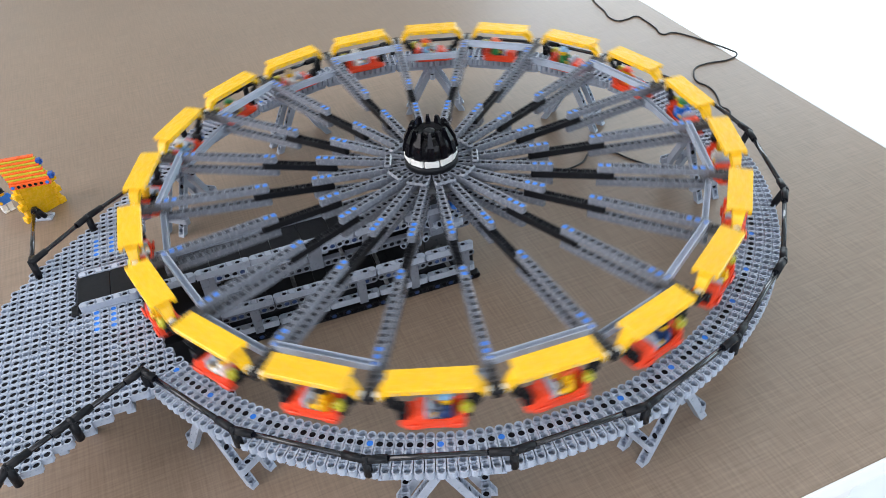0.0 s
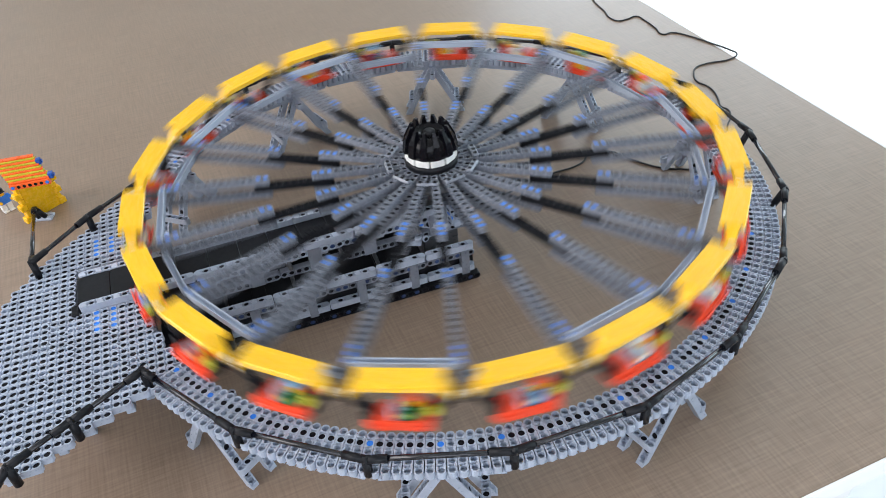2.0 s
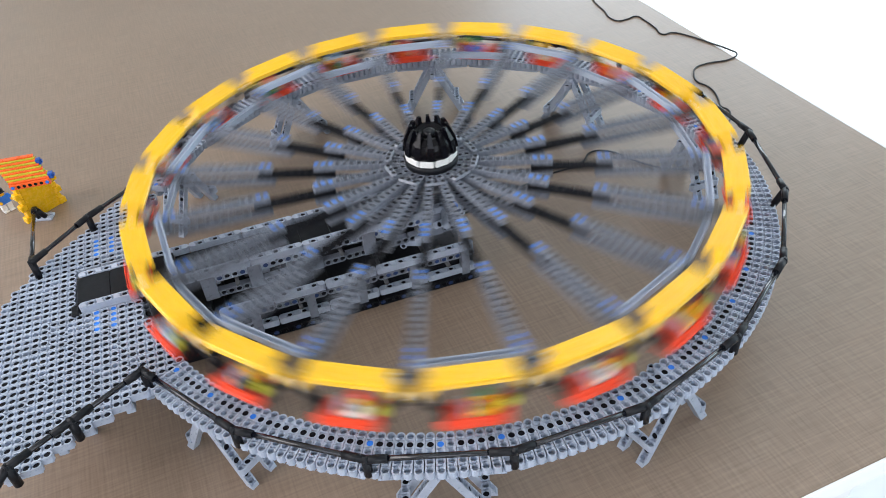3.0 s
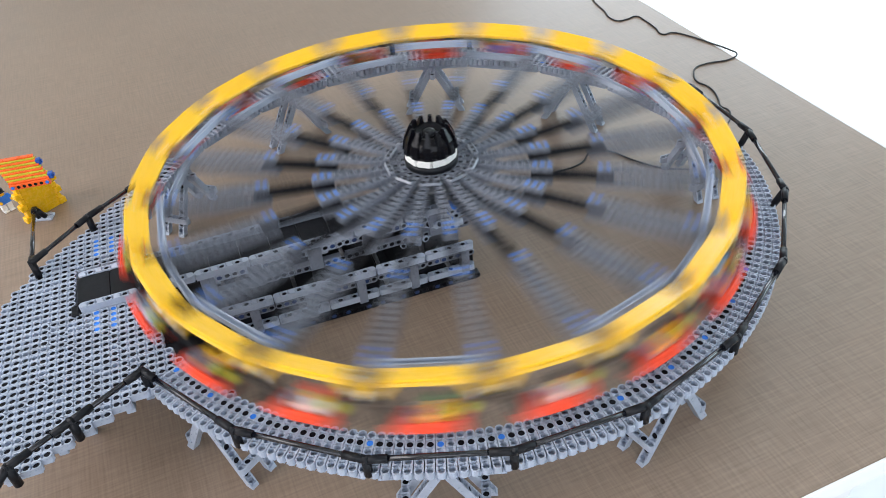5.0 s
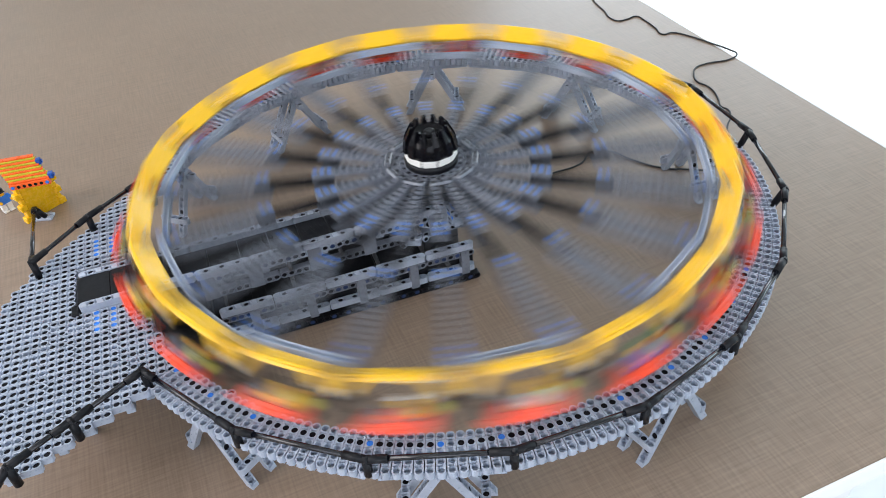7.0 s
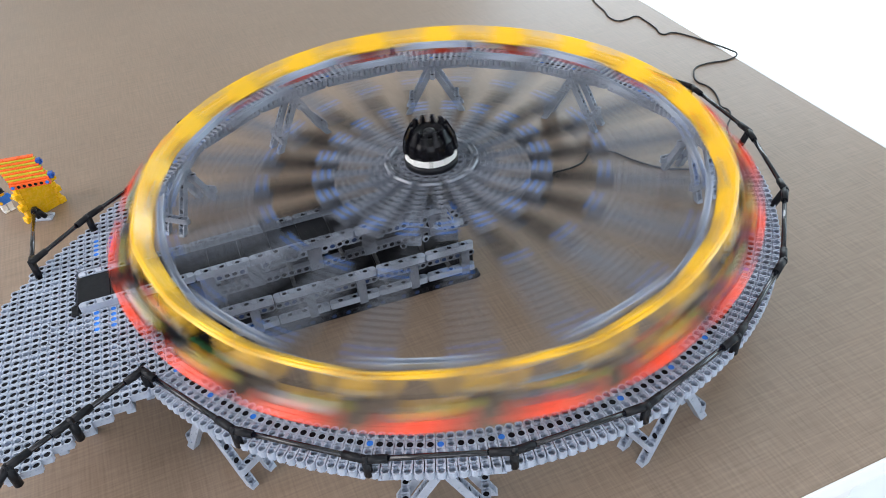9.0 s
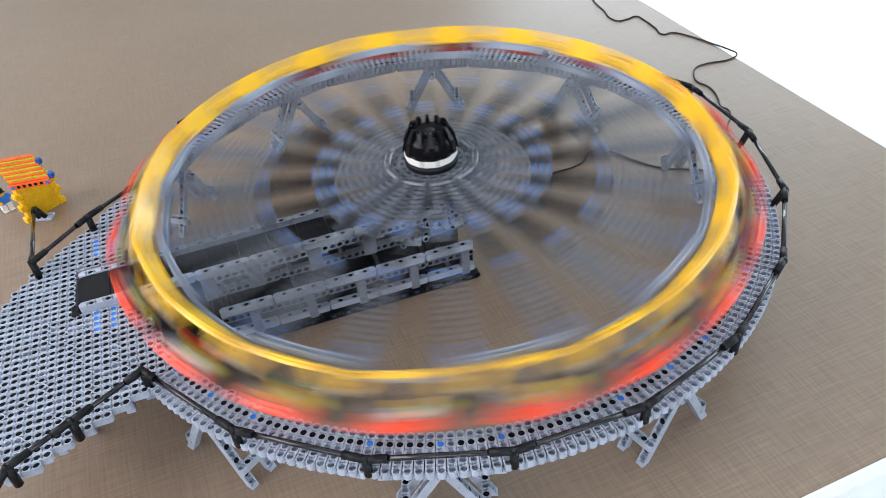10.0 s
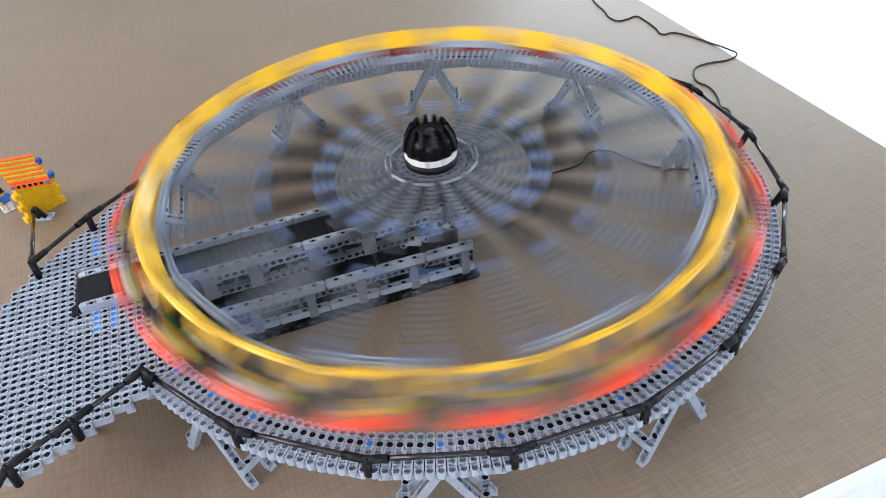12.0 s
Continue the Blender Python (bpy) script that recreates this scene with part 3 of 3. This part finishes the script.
def figure_mesh(torso, hat, legs, face=None, standing=False):
    """A small toy figure, sitting; origin at the seat, facing +x."""
    bm = bmesh.new()
    a = [bm.verts.new(Vector(p) * U) for p in ((-0.5, -0.95, 0), (0.5, -0.95, 0), (0.5, 0.95, 0), (-0.5, 0.95, 0))]
    b = [bm.verts.new(Vector(p) * U) for p in ((-0.42, -0.7, 1.6), (0.42, -0.7, 1.6), (0.42, 0.7, 1.6), (-0.42, 0.7, 1.6))]
    for i in range(4):
        bm.faces.new((a[i], a[(i + 1) % 4], b[(i + 1) % 4], b[i]))
    bm.faces.new(a[::-1])
    bm.faces.new(b)
    for s in (-1, 1):
        add_rod(bm, (0, s * 0.85, 1.35), (0.6, s * 1.15, 0.75), 0.27, seg=8)
        add_rod(bm, (0.6, s * 1.15, 0.75), (1.15, s * 1.0, 0.8), 0.24, seg=8)
        add_rod(bm, (1.1, s * 1.0, 0.8), (1.35, s * 0.98, 0.82), 0.26, seg=8, mi=1)
        if standing:
            add_box(bm, -0.42, 0.42, s * 0.5 - 0.42, s * 0.5 + 0.42, -1.6, 0.0, 0.08, mi=3)
            add_box(bm, -0.42, 0.75, s * 0.5 - 0.42, s * 0.5 + 0.42, -1.6, -1.3, 0.08, mi=3)
            continue
        add_box(bm, -0.4, 1.5, s * 0.5 - 0.42, s * 0.5 + 0.42, -0.5, 0.2, 0.08, mi=3)
        add_box(bm, 1.1, 1.6, s * 0.5 - 0.42, s * 0.5 + 0.42, -0.5, 0.6, 0.08, mi=3)
    add_rod(bm, (0, 0, 1.6), (0, 0, 2.5), 0.58, seg=14, mi=1)
    add_rod(bm, (0, 0, 2.35), (0, 0, 2.85), 0.66, 0.5, seg=14, mi=2)
    add_box(bm, 0.1, 1.0, -0.5, 0.5, 2.32, 2.45, 0.05, mi=2)
    return mesh_of("toy_figure", bm, [torso, face or YELLOW, hat, legs])


# torso, hat and legs for the seats in wheel order
RIDERS = (
    (NAVY, BLACK, LBLUE, "dark blue jacket and black hair"), (YELLOW, BLACK, GREEN, "yellow shirt and black hair"), (ORANGE, WHITE, GREY, "orange shirt and white cap"),
    (WHITE, YELLOW, YELLOW, "white shirt"), (BLUE, GREEN, BLUE, "blue shirt and green cap"), (ORANGE, RED, RED, "orange shirt and red cap"),
    (GREEN, LBLUE, GREEN, "green shirt and light blue cap"), (GREEN, ORANGE, BLACK, "green shirt and orange hair"), (LBLUE, ORANGE, NAVY, "light blue shirt and orange hair"),
    (WHITE, WHITE, LBLUE, "white shirt and white cap"), (WHITE, TAN, GREY, "white shirt and tan hair"), (DKGREY, GREEN, YELLOW, "dark grey shirt and green cap"),
    (LBLUE, WHITE, WHITE, "light blue shirt and white cap"), (BLACK, YELLOW, BLACK, "black shirt"), (WHITE, RED, GREEN, "white shirt and red cap"),
    (YELLOW, GREEN, LIME, "yellow shirt and green cap"), (WHITE, BLACK, TAN, "white shirt and black hair"), (YELLOW, BLACK, WHITE, "yellow shirt and black hair"),
    (NAVY, LBLUE, GREY, "dark blue shirt and light blue cap"), (YELLOW, ORANGE, WHITE, "yellow shirt and orange hair"),
)
PIVOT_R, PIVOT_Z = 40.2, -0.93


def gondola_pose(k, t):
    a = SPIN0 + 18 * k + 9 + spin_angle(t)
    r = PIVOT_R * math.cos(radians(9))
    return mpose(*polar(r, a, WHEEL_Z + PIVOT_Z), rz=a - 90) @ pose(0, 0, 0, swing_angle(t))


SEAT = mpose(-1.3, 0, -2.75)


def build_gondolas():
    first = build_gondola()
    cars = [first]
    first.matrix_basis = gondola_pose(0, 0)
    for k in range(1, 20):
        cars.append(copy_thing(first, gondola_pose(k, 0)))
    dolls = []
    for k, (torso, hat, legs, text) in enumerate(RIDERS):
        d = new("toy_figure", figure_mesh(torso, hat, legs))
        d.matrix_basis = gondola_pose(k, 0) @ SEAT
        dolls.append(tagged(d, "toy figure in a gondola, " + text, "toy figure", "riders"))
    return cars, dolls


# ---- booth ----
def build_booth():
    b = thing("ticket_booth", "yellow toy ticket booth with a steep orange and lime striped awning", "toy booth", m=mpose(-65.2, 19.3, 0))
    wall = pose(0, 0, 0, 0, 0, 52)
    bm = bmesh.new()
    add_box(bm, -2.7, 2.7, 0.0, 0.6, 0.0, 6.6, 0.08)
    front = part("front_wall", bm, YELLOW, b, m=wall)
    bm = bmesh.new()
    add_box(bm, -2.0, 2.7, 1.4, 2.0, 0.0, 5.7, 0.08)
    part("back_wall", bm, YELLOW, b, m=wall)
    for s in (-1, 1):
        for j in range(6 if s < 0 else 5):
            for y in ((-0.3, 1.0) if s > 0 else (-0.3,)):
                bm = bmesh.new()
                out = 0.55 if j % 2 == 0 else 0.05
                add_box(bm, min(s * 2.55, s * (3.2 + out)), max(s * 2.55, s * (3.2 + out)), y, y + 1.25, j * 1.15, j * 1.15 + 1.08, 0.12)
                part("corner_brick", bm, YELLOW, front)
    # awning: slats on a steep slope, front edge low
    slope = mpose(2.0, -4.2, 9.0, rz=10.6)
    for i in range(11):
        bm = bmesh.new()
        y, z, x = 0.25 * i, 0.27 * i, -0.18 * i
        add_box(bm, x - 3.05, x + 3.05, y, y + 0.75, z, z + 0.30, 0.05)
        part("awning_slat", bm, ORANGE if i % 2 == 0 else LIME, b, "orange slat" if i % 2 == 0 else "lime slat", m=slope)
    bm = bmesh.new()
    add_box(bm, -3.05, 3.05, -0.25, 0.6, -0.98, -0.02, 0.06)
    for x in (-1.7, -0.85, 0, 0.85, 1.7):
        # holes are black discs, their shade painted on
        add_rod(bm, (x, -0.2, -0.5), (x, -0.27, -0.5), 0.27, seg=10, mi=1)
    for x in (-2.6, 2.6):
        add_rod(bm, (x, -0.2, -0.5), (x, -0.29, -0.5), 0.3, seg=10, mi=2)
    part("awning_beam", bm, [ORANGE, HOLE, BLUE], b, "orange holed front beam", m=slope)
    for x, y, z in ((2.9, 0.6, 0.2), (1.5, 2.2, 2.0)):
        bm = bmesh.new()
        add_box(bm, x, x + 0.75, y - 0.45, y + 0.45, z - 0.5, z + 0.5, 0.1)
        add_rod(bm, (x + 0.75, y, z), (x + 0.95, y, z), 0.3, seg=10)
        part("clip", bm, PINBLUE, b, "blue clip", m=slope)
    for x in (-2.4, 2.4):
        bm = bmesh.new()
        add_box(bm, x - 0.8, x, 0.7, 2.6, -0.9, -0.1, 0.08)
        part("bracket", bm, YELLOW, b, m=slope)
    d = new("toy_figure", figure_mesh(BLUE, BLACK, WHITE, YELLOW, True))
    d.matrix_basis = mpose(-72.3, 20.9, 1.6, rz=-40)
    tagged(d, "small toy figure in blue and white on the table", "toy figure")


build_room()
build_table()
build_cables()
build_trestles()
build_base()
build_arm()
wheel = build_wheel()
cars, dolls = build_gondolas()
build_booth()
build_rails()
build_platform()
build_ring()


for top in (wheel, *cars, *dolls):
    for ob in (top, *top.children_recursive):
        ob.cycles.use_motion_blur, ob.cycles.motion_steps = True, 2


def motions():
    steps = [i / 15 for i in range(182)]  # one step past the end, so that the wheel keeps turning there
    walk(wheel, [(t, mpose(0, 0, WHEEL_Z, rz=spin_angle(t))) for t in steps])
    for k, (car, doll) in enumerate(zip(cars, dolls)):
        walk(car, [(t, gondola_pose(k, t)) for t in steps])
        walk(doll, [(t, gondola_pose(k, t) @ SEAT) for t in steps])


motions()
